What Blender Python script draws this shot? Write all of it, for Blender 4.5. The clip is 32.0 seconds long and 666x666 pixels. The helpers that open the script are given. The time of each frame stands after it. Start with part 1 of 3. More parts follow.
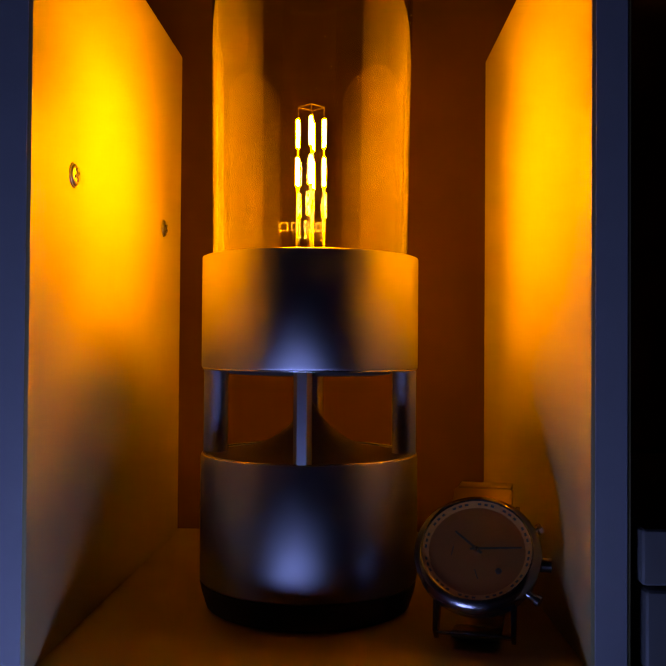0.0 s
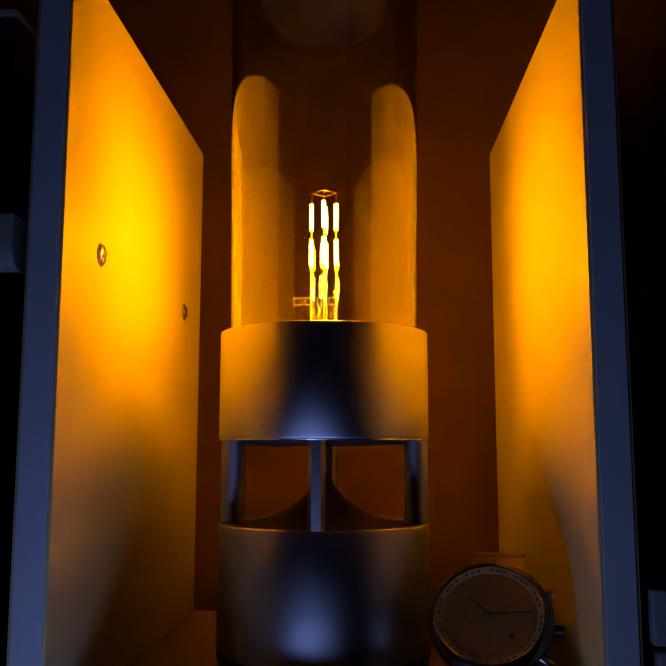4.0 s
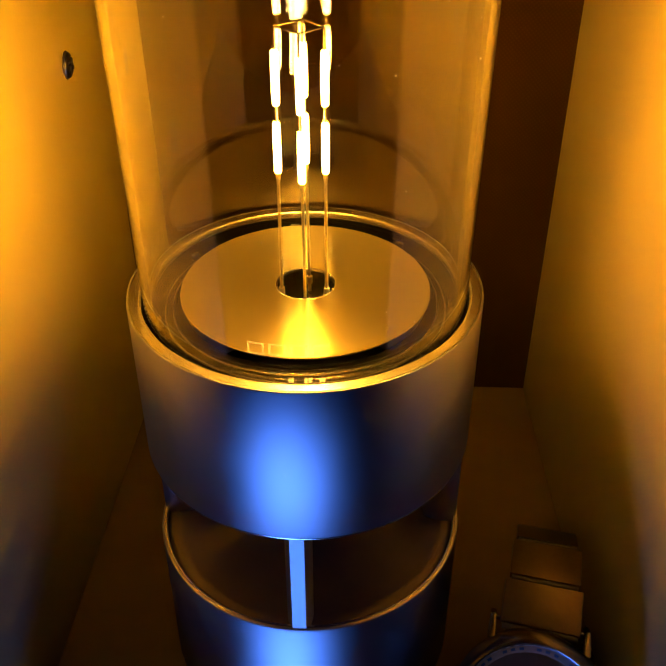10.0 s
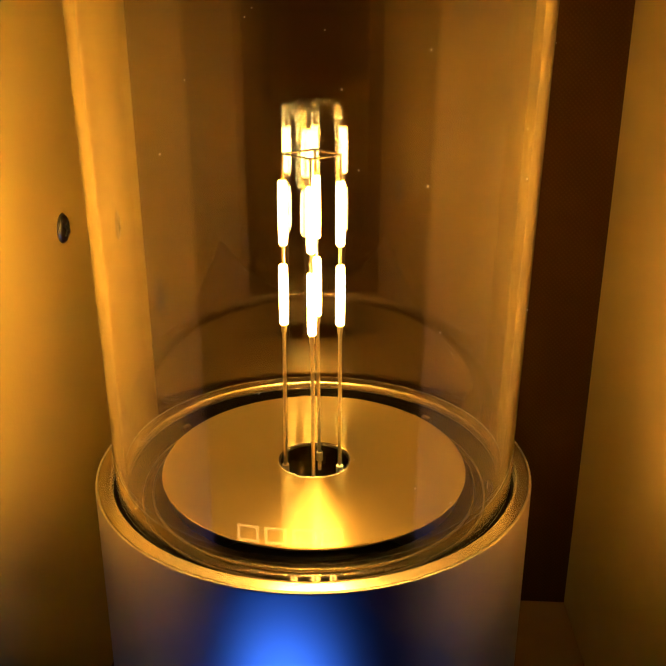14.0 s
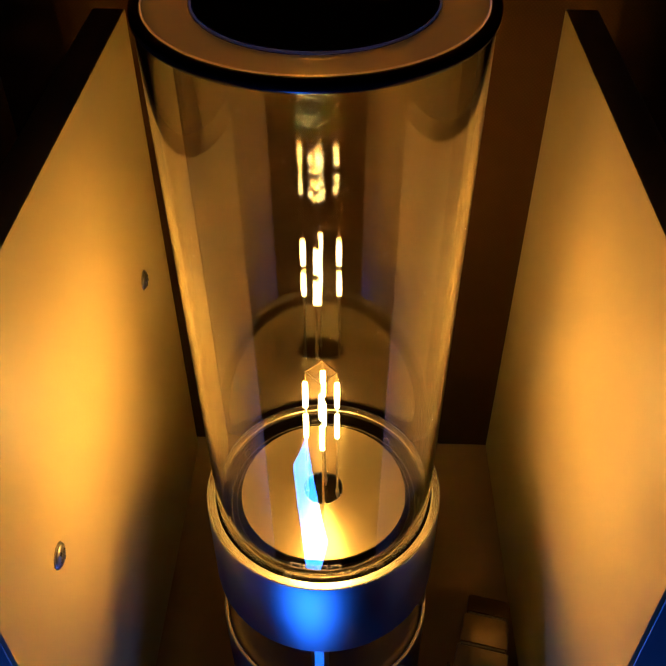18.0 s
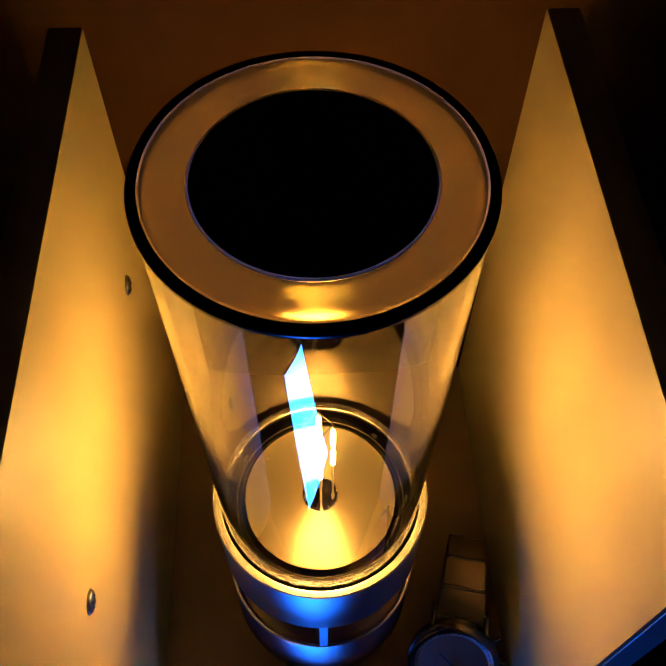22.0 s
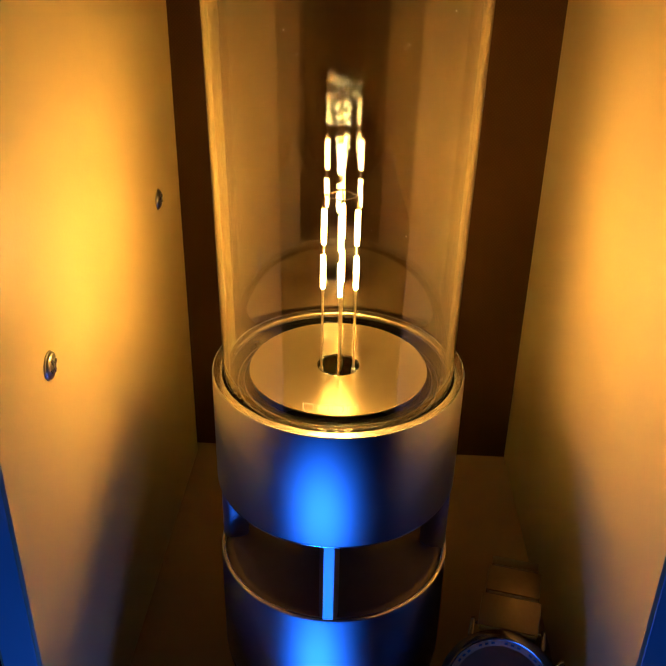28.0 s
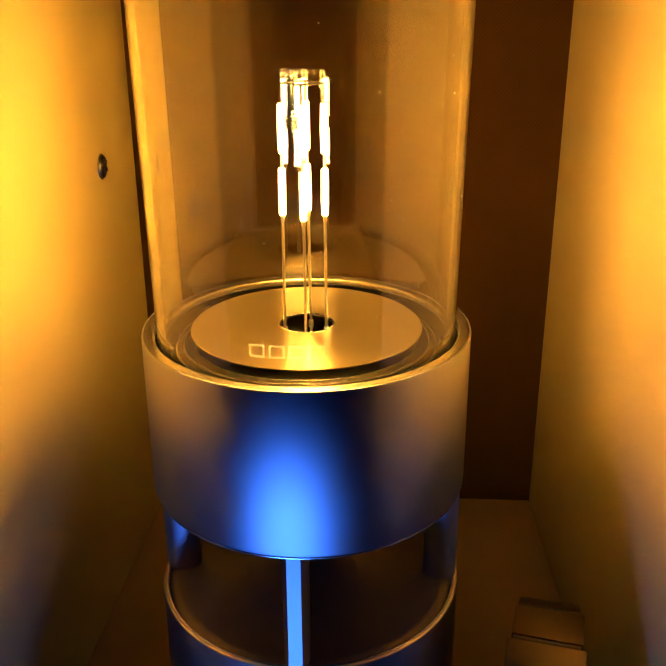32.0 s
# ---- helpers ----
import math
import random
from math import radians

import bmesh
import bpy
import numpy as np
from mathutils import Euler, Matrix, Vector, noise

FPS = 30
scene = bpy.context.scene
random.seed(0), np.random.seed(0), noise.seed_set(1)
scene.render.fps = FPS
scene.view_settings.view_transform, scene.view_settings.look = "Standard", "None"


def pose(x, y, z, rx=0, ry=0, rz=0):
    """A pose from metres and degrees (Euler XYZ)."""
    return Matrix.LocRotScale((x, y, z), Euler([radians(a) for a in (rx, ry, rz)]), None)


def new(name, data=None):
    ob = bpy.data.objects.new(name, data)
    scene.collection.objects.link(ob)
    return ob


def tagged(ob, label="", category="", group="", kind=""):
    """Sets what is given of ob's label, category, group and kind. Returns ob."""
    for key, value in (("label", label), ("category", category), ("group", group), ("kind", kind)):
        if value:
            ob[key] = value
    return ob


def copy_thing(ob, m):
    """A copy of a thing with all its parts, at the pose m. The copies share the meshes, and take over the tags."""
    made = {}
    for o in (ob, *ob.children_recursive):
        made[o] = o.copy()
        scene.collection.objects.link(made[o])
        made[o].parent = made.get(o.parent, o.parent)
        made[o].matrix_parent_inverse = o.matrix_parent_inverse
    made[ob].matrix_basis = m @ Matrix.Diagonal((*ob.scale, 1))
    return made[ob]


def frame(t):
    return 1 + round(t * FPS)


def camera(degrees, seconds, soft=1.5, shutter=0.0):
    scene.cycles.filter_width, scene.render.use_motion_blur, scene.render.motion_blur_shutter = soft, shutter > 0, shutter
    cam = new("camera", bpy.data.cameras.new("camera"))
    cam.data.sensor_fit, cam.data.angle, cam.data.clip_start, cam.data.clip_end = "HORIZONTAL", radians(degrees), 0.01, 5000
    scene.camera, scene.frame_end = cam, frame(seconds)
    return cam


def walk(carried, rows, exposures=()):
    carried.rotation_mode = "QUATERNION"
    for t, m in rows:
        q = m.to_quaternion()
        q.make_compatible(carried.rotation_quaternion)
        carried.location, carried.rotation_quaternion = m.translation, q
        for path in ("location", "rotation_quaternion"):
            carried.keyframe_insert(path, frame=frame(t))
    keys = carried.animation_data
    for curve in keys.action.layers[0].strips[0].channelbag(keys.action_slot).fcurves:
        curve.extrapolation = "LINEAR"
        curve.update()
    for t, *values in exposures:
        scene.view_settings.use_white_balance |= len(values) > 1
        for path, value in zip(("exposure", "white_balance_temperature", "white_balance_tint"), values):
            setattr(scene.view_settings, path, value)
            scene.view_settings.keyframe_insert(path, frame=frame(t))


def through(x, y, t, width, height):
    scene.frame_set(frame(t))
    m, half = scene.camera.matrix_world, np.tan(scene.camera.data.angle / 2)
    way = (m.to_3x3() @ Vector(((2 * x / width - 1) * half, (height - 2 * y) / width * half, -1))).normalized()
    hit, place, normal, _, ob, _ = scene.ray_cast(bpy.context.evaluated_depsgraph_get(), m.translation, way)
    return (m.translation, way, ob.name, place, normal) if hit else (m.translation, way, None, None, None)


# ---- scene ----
# ---- camera ----
cam = camera(41.79, 32.0)
PATH = [
    (0.0, 0.0219, -0.3331, 0.0960, 1.00, -0.42, 2.26), (0.5, 0.0223, -0.3319, 0.0945, 0.97, -0.38, 2.79),
    (1.0, 0.0220, -0.3293, 0.0916, 1.91, -0.15, 3.37), (1.5, 0.0236, -0.3297, 0.0857, 2.96, -0.05, 3.82),
    (2.0, 0.0259, -0.3356, 0.0854, 4.02, 0.08, 4.19), (2.5, 0.0264, -0.3344, 0.0830, 5.99, 0.14, 4.14),
    (4.5, 0.0236, -0.3474, 0.0844, 7.69, -0.46, 2.91), (5.0, 0.0229, -0.3453, 0.0843, 4.95, -0.84, 2.54),
    (5.5, 0.0152, -0.3420, 0.1206, -2.29, -0.05, 2.35), (6.0, 0.0209, -0.3346, 0.1799, -7.90, -0.10, 2.96),
    (6.5, 0.0343, -0.3129, 0.2414, -15.48, 0.34, 4.22), (7.0, 0.0159, -0.2633, 0.2615, -22.17, 1.38, 4.45),
    (7.5, 0.0154, -0.2446, 0.2718, -27.48, 0.99, 4.08), (8.0, 0.0193, -0.2317, 0.2734, -30.24, 1.05, 3.85),
    (8.5, 0.0167, -0.2357, 0.2780, -31.80, 0.62, 3.14), (9.0, 0.0173, -0.2199, 0.2678, -32.86, 0.61, 3.02),
    (9.5, 0.0144, -0.1967, 0.2517, -33.60, 0.50, 2.94), (10.0, 0.0139, -0.1726, 0.2357, -34.77, 0.01, 2.49),
    (10.5, 0.0123, -0.1570, 0.2249, -34.24, -0.24, 2.50), (11.0, 0.0121, -0.1491, 0.2186, -32.27, -0.01, 2.73),
    (11.5, 0.0109, -0.1465, 0.2137, -29.54, -0.19, 3.23), (12.0, 0.0123, -0.1441, 0.2126, -26.84, -0.10, 3.63),
    (12.5, 0.0123, -0.1430, 0.2106, -24.71, 0.06, 3.72), (13.0, 0.0118, -0.1432, 0.2093, -23.18, -0.01, 3.53),
    (13.5, 0.0122, -0.1446, 0.2096, -21.69, -0.08, 3.77), (14.0, 0.0125, -0.1479, 0.2127, -20.98, -0.19, 3.55),
    (14.5, 0.0137, -0.1494, 0.2233, -22.77, -0.57, 3.99), (16.5, 0.0144, -0.1488, 0.2916, -35.73, -0.05, 2.54),
    (17.0, 0.0052, -0.1581, 0.3316, -39.34, -0.33, 2.47), (17.5, 0.0155, -0.1705, 0.3545, -41.76, 0.06, 2.46),
    (18.0, 0.0112, -0.1867, 0.3799, -43.27, 0.13, 2.23), (18.5, 0.0166, -0.1907, 0.4177, -45.84, -0.23, 2.85),
    (19.0, 0.0083, -0.2058, 0.4203, -43.61, -0.67, 0.78), (19.5, 0.0091, -0.2083, 0.4328, -44.63, -0.65, 0.02),
    (20.0, 0.0038, -0.1932, 0.4310, -46.75, -0.89, -0.51), (20.5, 0.0023, -0.1717, 0.4392, -50.53, -0.65, -0.61),
    (21.0, -0.0029, -0.1537, 0.4399, -52.86, -0.68, -1.45), (21.5, 0.0014, -0.1344, 0.4404, -56.17, 0.47, -0.97),
    (22.0, -0.0007, -0.1288, 0.4429, -57.37, -0.24, -1.91), (22.5, -0.0093, -0.1335, 0.4539, -58.34, -0.42, -1.91),
    (23.0, -0.0046, -0.1413, 0.4487, -57.78, -0.67, -1.91), (23.5, -0.0067, -0.1421, 0.4415, -57.16, -1.04, -1.87),
    (24.0, -0.0097, -0.1431, 0.4375, -56.47, -1.26, -2.55), (24.5, -0.0081, -0.1442, 0.4230, -53.77, -1.62, -1.77),
    (25.0, -0.0121, -0.1586, 0.4093, -52.06, -1.53, -1.31), (25.5, -0.0096, -0.1731, 0.3898, -49.79, -1.61, -0.31),
    (27.5, 0.0067, -0.2298, 0.2927, -32.84, -1.25, 2.50), (28.0, 0.0086, -0.2438, 0.2774, -29.13, -1.04, 3.06),
    (28.5, 0.0122, -0.2496, 0.2662, -26.08, -0.79, 3.30), (29.0, 0.0138, -0.2528, 0.2480, -23.63, -0.51, 3.82),
    (29.5, 0.0182, -0.2589, 0.2404, -22.09, -0.11, 4.10), (30.0, 0.0213, -0.2590, 0.2314, -21.35, 0.14, 4.17),
    (30.5, 0.0213, -0.2550, 0.2228, -21.21, 0.51, 4.03), (31.0, 0.0214, -0.2455, 0.2157, -21.71, 0.61, 3.84),
    (31.5, 0.0214, -0.2234, 0.2102, -21.99, 0.42, 3.75), (32.0, 0.0204, -0.2047, 0.2077, -21.42, 0.26, 3.76)]
EXPOSURES = [
    (0.0, 3.13, 80000, -9), (2.5, 3.04, 80000, -20), (5.0, 2.84, 80000, -18), (6.0, 2.96, 80000, -16), (7.0, 2.46, 55000, 4), (8.0, 2.32, 12500, -37),
    (9.0, 2.50, 9000, -38), (10.0, 2.55, 7500, -36), (11.0, 2.55, 6750, -34), (13.0, 2.36, 5950, -32), (14.5, 2.36, 5900, -32), (17.0, 2.42, 5150, -31),
    (18.0, 2.38, 4800, -31), (19.0, 2.62, 4700, -31), (20.0, 2.94, 4700, -31), (22.0, 2.69, 4700, -31), (25.0, 2.61, 4800, -31), (28.0, 2.67, 4800, -31),
    (30.0, 2.67, 4900, -31), (32.0, 2.94, 5850, -31)]
walk(cam, [(t, pose(x, y, z, 90 + p, r, w)) for t, x, y, z, p, r, w in PATH], EXPOSURES)

# ---- light ----
COAT, COAT_COLOUR = 132.0, (1.0, 0.332, 0.047)
CHIP, CHIP_COLOUR = 12.5, (1.0, 0.62, 0.22)
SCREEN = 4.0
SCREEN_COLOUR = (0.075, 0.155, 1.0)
world = bpy.data.worlds.new("night")
world.use_nodes = True
scene.world = world
world.node_tree.nodes["Background"].inputs["Color"].default_value = (0.25, 0.45, 0.8, 1)
world.node_tree.nodes["Background"].inputs["Strength"].default_value = 0.00008


# ---- materials ----
def material(name, base=(0.8, 0.8, 0.8), rough=0.5, metal=0.0, vary=0.0, vary_scale=40.0, bump=0.0, bump_scale=400.0, rough_vary=0.0,
             emission=None, strength=0.0, spec=0.5):
    m = bpy.data.materials.new(name)
    m.use_nodes = True
    nt = m.node_tree
    b = nt.nodes["Principled BSDF"]
    b.inputs["Base Color"].default_value = (*base, 1)
    b.inputs["Roughness"].default_value = rough
    b.inputs["Metallic"].default_value = metal
    b.inputs["Specular IOR Level"].default_value = spec
    if emission:
        b.inputs["Emission Color"].default_value = (*emission, 1)
        b.inputs["Emission Strength"].default_value = strength
    co = nt.nodes.new("ShaderNodeTexCoord")
    if vary or rough_vary:
        big = nt.nodes.new("ShaderNodeTexNoise")
        big.inputs["Scale"].default_value = vary_scale
        big.inputs["Detail"].default_value = 8
        big.inputs["Roughness"].default_value = 0.65
        nt.links.new(co.outputs["Object"], big.inputs["Vector"])
        if vary:
            ramp = nt.nodes.new("ShaderNodeMapRange")
            ramp.inputs["From Min"].default_value, ramp.inputs["From Max"].default_value = 0.3, 0.7
            ramp.inputs["To Min"].default_value, ramp.inputs["To Max"].default_value = 1 - vary, 1 + vary
            nt.links.new(big.outputs["Fac"], ramp.inputs["Value"])
            mul = nt.nodes.new("ShaderNodeVectorMath")
            mul.operation = "SCALE"
            mul.inputs[0].default_value = base
            nt.links.new(ramp.outputs["Result"], mul.inputs["Scale"])
            nt.links.new(mul.outputs["Vector"], b.inputs["Base Color"])
        if rough_vary:
            rr = nt.nodes.new("ShaderNodeMapRange")
            rr.inputs["From Min"].default_value, rr.inputs["From Max"].default_value = 0.3, 0.7
            rr.inputs["To Min"].default_value, rr.inputs["To Max"].default_value = max(0.02, rough - rough_vary), rough + rough_vary
            nt.links.new(big.outputs["Fac"], rr.inputs["Value"])
            nt.links.new(rr.outputs["Result"], b.inputs["Roughness"])
    if bump:
        fine = nt.nodes.new("ShaderNodeTexNoise")
        fine.inputs["Scale"].default_value = bump_scale
        fine.inputs["Detail"].default_value = 4
        nt.links.new(co.outputs["Object"], fine.inputs["Vector"])
        bp = nt.nodes.new("ShaderNodeBump")
        bp.inputs["Strength"].default_value = bump
        bp.inputs["Distance"].default_value = 0.0003
        nt.links.new(fine.outputs["Fac"], bp.inputs["Height"])
        nt.links.new(bp.outputs["Normal"], b.inputs["Normal"])
    return m


WHITE_BOARD = material("cream melamine board", (0.312, 0.246, 0.105), 0.5, vary=0.025, vary_scale=25, bump=0.12, bump_scale=900, rough_vary=0.06, spec=0.2)
BOARD_EDGE = material("white edge band", (0.30, 0.30, 0.295), 0.4, vary=0.04, vary_scale=60, bump=0.1, bump_scale=700)
BROWN_BOARD = material("brown wooden shelf board", (0.210, 0.132, 0.058), 0.45, vary=0.10, vary_scale=30, bump=0.12, bump_scale=700, rough_vary=0.08)
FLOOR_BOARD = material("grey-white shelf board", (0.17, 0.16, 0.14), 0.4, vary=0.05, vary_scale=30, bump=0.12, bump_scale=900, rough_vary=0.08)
ALU_EDGE = material("bright turned aluminium edge", (0.82, 0.82, 0.82), 0.22, 1.0)
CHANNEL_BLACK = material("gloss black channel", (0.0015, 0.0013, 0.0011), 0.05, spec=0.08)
DARK_ALU = material("dark grey painted metal", (0.14, 0.115, 0.09), 0.42, 0.7, vary=0.05, vary_scale=200)
BLACK_PLASTIC = material("gloss black plastic", (0.008, 0.008, 0.009), 0.2, spec=0.35, rough_vary=0.05, vary_scale=150)
BLACK_RUBBER = material("matt black rubber", (0.02, 0.02, 0.02), 0.7, bump=0.2, bump_scale=2500)
CAP_BLACK = material("matt black mesh disc", (0.008, 0.008, 0.009), 0.55, bump=0.15, bump_scale=4000)
STEEL = material("polished steel", (0.66, 0.66, 0.67), 0.2, 1.0, rough_vary=0.06, vary_scale=400)
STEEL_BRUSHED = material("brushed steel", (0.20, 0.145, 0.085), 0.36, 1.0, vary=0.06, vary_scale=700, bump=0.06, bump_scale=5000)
BEZEL_STEEL = material("dark polished steel", (0.17, 0.16, 0.155), 0.22, 1.0, rough_vary=0.05, vary_scale=400)
CASE_STEEL = material("satin steel", (0.34, 0.34, 0.35), 0.2, 1.0, rough_vary=0.05, vary_scale=400)
STEEL_DARK = material("dark steel recess", (0.12, 0.11, 0.10), 0.4, 0.9)
SCREW_METAL = material("nickel plated screw", (0.30, 0.285, 0.26), 0.3, 1.0, vary=0.12, vary_scale=900)
DIAL = material("bronze watch dial", (0.24, 0.078, 0.012), 0.5, 0.3, vary=0.05, vary_scale=500)
CHAPTER = material("tan chapter ring", (0.40, 0.15, 0.03), 0.45)
INK = material("black print", (0.015, 0.015, 0.016), 0.45)
BEAD_METAL = material("satin bead metal", (0.13, 0.11, 0.075), 0.35, 1.0)
CLIP_BROWN = material("brown plastic clip", (0.012, 0.008, 0.004), 0.35)
SOCKET_METAL = material("dark polished socket metal", (0.16, 0.13, 0.09), 0.09, 1.0)
WIRE = material("nickel wire", (0.68, 0.62, 0.52), 0.28, 1.0)
DARK_WIRE = material("dark brown wire", (0.09, 0.062, 0.035), 0.4, 1.0)
LED = material("glowing phosphor coat", (0.9, 0.8, 0.5), 0.6, emission=COAT_COLOUR, strength=COAT)
LED_CHIP = material("glowing led chips", (0.9, 0.85, 0.7), 0.6, emission=CHIP_COLOUR, strength=CHIP)
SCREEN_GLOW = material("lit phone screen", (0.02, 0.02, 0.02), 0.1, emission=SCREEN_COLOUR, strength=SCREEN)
DESK_WOOD = material("dark desk veneer", (0.05, 0.04, 0.035), 0.5, vary=0.3, vary_scale=12, bump=0.1, bump_scale=200)
ROOM_PAINT = material("dim room paint", (0.05, 0.047, 0.045), 0.8, vary=0.06, vary_scale=3, bump=0.2, bump_scale=60)
DARK_BOX = material("dark grey card box", (0.06, 0.065, 0.07), 0.5, vary=0.1, vary_scale=40, bump=0.1, bump_scale=500)
GREY_EDGE = material("grey edge tape", (0.35, 0.36, 0.37), 0.5, vary=0.05, vary_scale=90)


def weave_material():
    """Dark woven cloth on the back wall: fine crossed threads."""
    m = material("dark woven cloth", (0.115, 0.10, 0.085), 0.85, spec=0.06)
    nt = m.node_tree
    b = nt.nodes["Principled BSDF"]
    tex = nt.nodes.new("ShaderNodeTexCoord")
    co = nt.nodes.new("ShaderNodeMapping")
    co.inputs["Rotation"].default_value = (0, radians(42), 0)
    nt.links.new(tex.outputs["Object"], co.inputs["Vector"])
    waves = []
    for axis in ("X", "Z"):
        w = nt.nodes.new("ShaderNodeTexWave")
        w.bands_direction = axis
        w.inputs["Scale"].default_value = 250
        w.inputs["Distortion"].default_value = 0.6
        w.inputs["Detail"].default_value = 1
        nt.links.new(co.outputs["Vector"], w.inputs["Vector"])
        waves.append(w)
    mul = nt.nodes.new("ShaderNodeMath")
    mul.operation = "MULTIPLY"
    nt.links.new(waves[0].outputs["Fac"], mul.inputs[0])
    nt.links.new(waves[1].outputs["Fac"], mul.inputs[1])
    stain = nt.nodes.new("ShaderNodeTexNoise")
    stain.inputs["Scale"].default_value = 9
    stain.inputs["Detail"].default_value = 6
    nt.links.new(co.outputs["Vector"], stain.inputs["Vector"])
    add = nt.nodes.new("ShaderNodeMath")
    add.operation = "MULTIPLY_ADD"
    add.inputs[1].default_value = 0.3
    nt.links.new(mul.outputs[0], add.inputs[0])
    nt.links.new(stain.outputs["Fac"], add.inputs[2])
    ramp = nt.nodes.new("ShaderNodeValToRGB")
    ramp.color_ramp.elements[0].position, ramp.color_ramp.elements[1].position = 0.25, 1.05
    ramp.color_ramp.elements[0].color = (0.040, 0.0175, 0.0033, 1)
    ramp.color_ramp.elements[1].color = (0.072, 0.030, 0.006, 1)
    nt.links.new(add.outputs[0], ramp.inputs["Fac"])
    nt.links.new(ramp.outputs["Color"], b.inputs["Base Color"])
    bp = nt.nodes.new("ShaderNodeBump")
    bp.inputs["Strength"].default_value = 0.15
    bp.inputs["Distance"].default_value = 0.0004
    nt.links.new(mul.outputs[0], bp.inputs["Height"])
    nt.links.new(bp.outputs["Normal"], b.inputs["Normal"])
    return m


def turned_material(name, base, rough, aniso, **more):
    """Turned metal: fine grooves run round the axis, so highlights spread across them."""
    m = material(name, base, rough, 1.0, **more)
    nt = m.node_tree
    b = nt.nodes["Principled BSDF"]
    tan = nt.nodes.new("ShaderNodeTangent")
    tan.direction_type, tan.axis = "RADIAL", "Z"
    b.inputs["Anisotropic"].default_value = aniso
    b.inputs["Anisotropic Rotation"].default_value = 0.25
    nt.links.new(tan.outputs["Tangent"], b.inputs["Tangent"])
    return m


def add_broad_lobe(m, shade, rough, share):
    """Mixes a broad even gloss into a turned metal."""
    nt = m.node_tree
    broad = nt.nodes.new("ShaderNodeBsdfAnisotropic")
    broad.inputs["Color"].default_value = (*shade, 1)
    broad.inputs["Roughness"].default_value = rough
    mix = nt.nodes.new("ShaderNodeMixShader")
    mix.inputs["Fac"].default_value = share
    nt.links.new(nt.nodes["Principled BSDF"].outputs[0], mix.inputs[1])
    nt.links.new(broad.outputs[0], mix.inputs[2])
    nt.links.new(mix.outputs[0], nt.nodes["Material Output"].inputs["Surface"])


def blasted_material(name, base, rough, aniso):
    """Fine bead-blasted and anodised metal: an even satin lobe with short tails."""
    m = bpy.data.materials.new(name)
    m.use_nodes = True
    nt = m.node_tree
    nt.nodes.remove(nt.nodes["Principled BSDF"])
    gloss = nt.nodes.new("ShaderNodeBsdfAnisotropic")
    gloss.distribution = "BECKMANN"
    co = nt.nodes.new("ShaderNodeTexCoord")
    cloud = nt.nodes.new("ShaderNodeTexNoise")
    cloud.inputs["Scale"].default_value, cloud.inputs["Detail"].default_value = 90, 9
    nt.links.new(co.outputs["Object"], cloud.inputs["Vector"])
    even = nt.nodes.new("ShaderNodeMapRange")
    even.inputs["To Min"].default_value, even.inputs["To Max"].default_value = rough - 0.025, rough + 0.025
    nt.links.new(cloud.outputs["Fac"], even.inputs["Value"])
    nt.links.new(even.outputs["Result"], gloss.inputs["Roughness"])
    shade = nt.nodes.new("ShaderNodeMapRange")
    shade.inputs["To Min"].default_value, shade.inputs["To Max"].default_value = 0.97, 1.03
    nt.links.new(cloud.outputs["Fac"], shade.inputs["Value"])
    mul = nt.nodes.new("ShaderNodeVectorMath")
    mul.operation = "SCALE"
    mul.inputs[0].default_value = base
    nt.links.new(shade.outputs["Result"], mul.inputs["Scale"])
    nt.links.new(mul.outputs["Vector"], gloss.inputs["Color"])
    tan = nt.nodes.new("ShaderNodeTangent")
    tan.direction_type, tan.axis = "RADIAL", "Z"
    gloss.inputs["Anisotropy"].default_value = aniso
    nt.links.new(tan.outputs["Tangent"], gloss.inputs["Tangent"])
    haze = nt.nodes.new("ShaderNodeBsdfAnisotropic")
    haze.distribution = "GGX"
    haze.inputs["Roughness"].default_value = 0.8
    nt.links.new(mul.outputs["Vector"], haze.inputs["Color"])
    mix = nt.nodes.new("ShaderNodeMixShader")
    mix.inputs["Fac"].default_value = 0.05
    nt.links.new(gloss.outputs[0], mix.inputs[1])
    nt.links.new(haze.outputs[0], mix.inputs[2])
    nt.links.new(mix.outputs[0], nt.nodes["Material Output"].inputs["Surface"])
    return m


def glass_material(name, tint, rough=0.0, ior=1.5):
    m = bpy.data.materials.new(name)
    m.use_nodes = True
    nt = m.node_tree
    b = nt.nodes["Principled BSDF"]
    b.inputs["Base Color"].default_value = (*tint, 1)
    b.inputs["Roughness"].default_value = rough
    b.inputs["IOR"].default_value = ior
    b.inputs["Transmission Weight"].default_value = 1.0
    return m


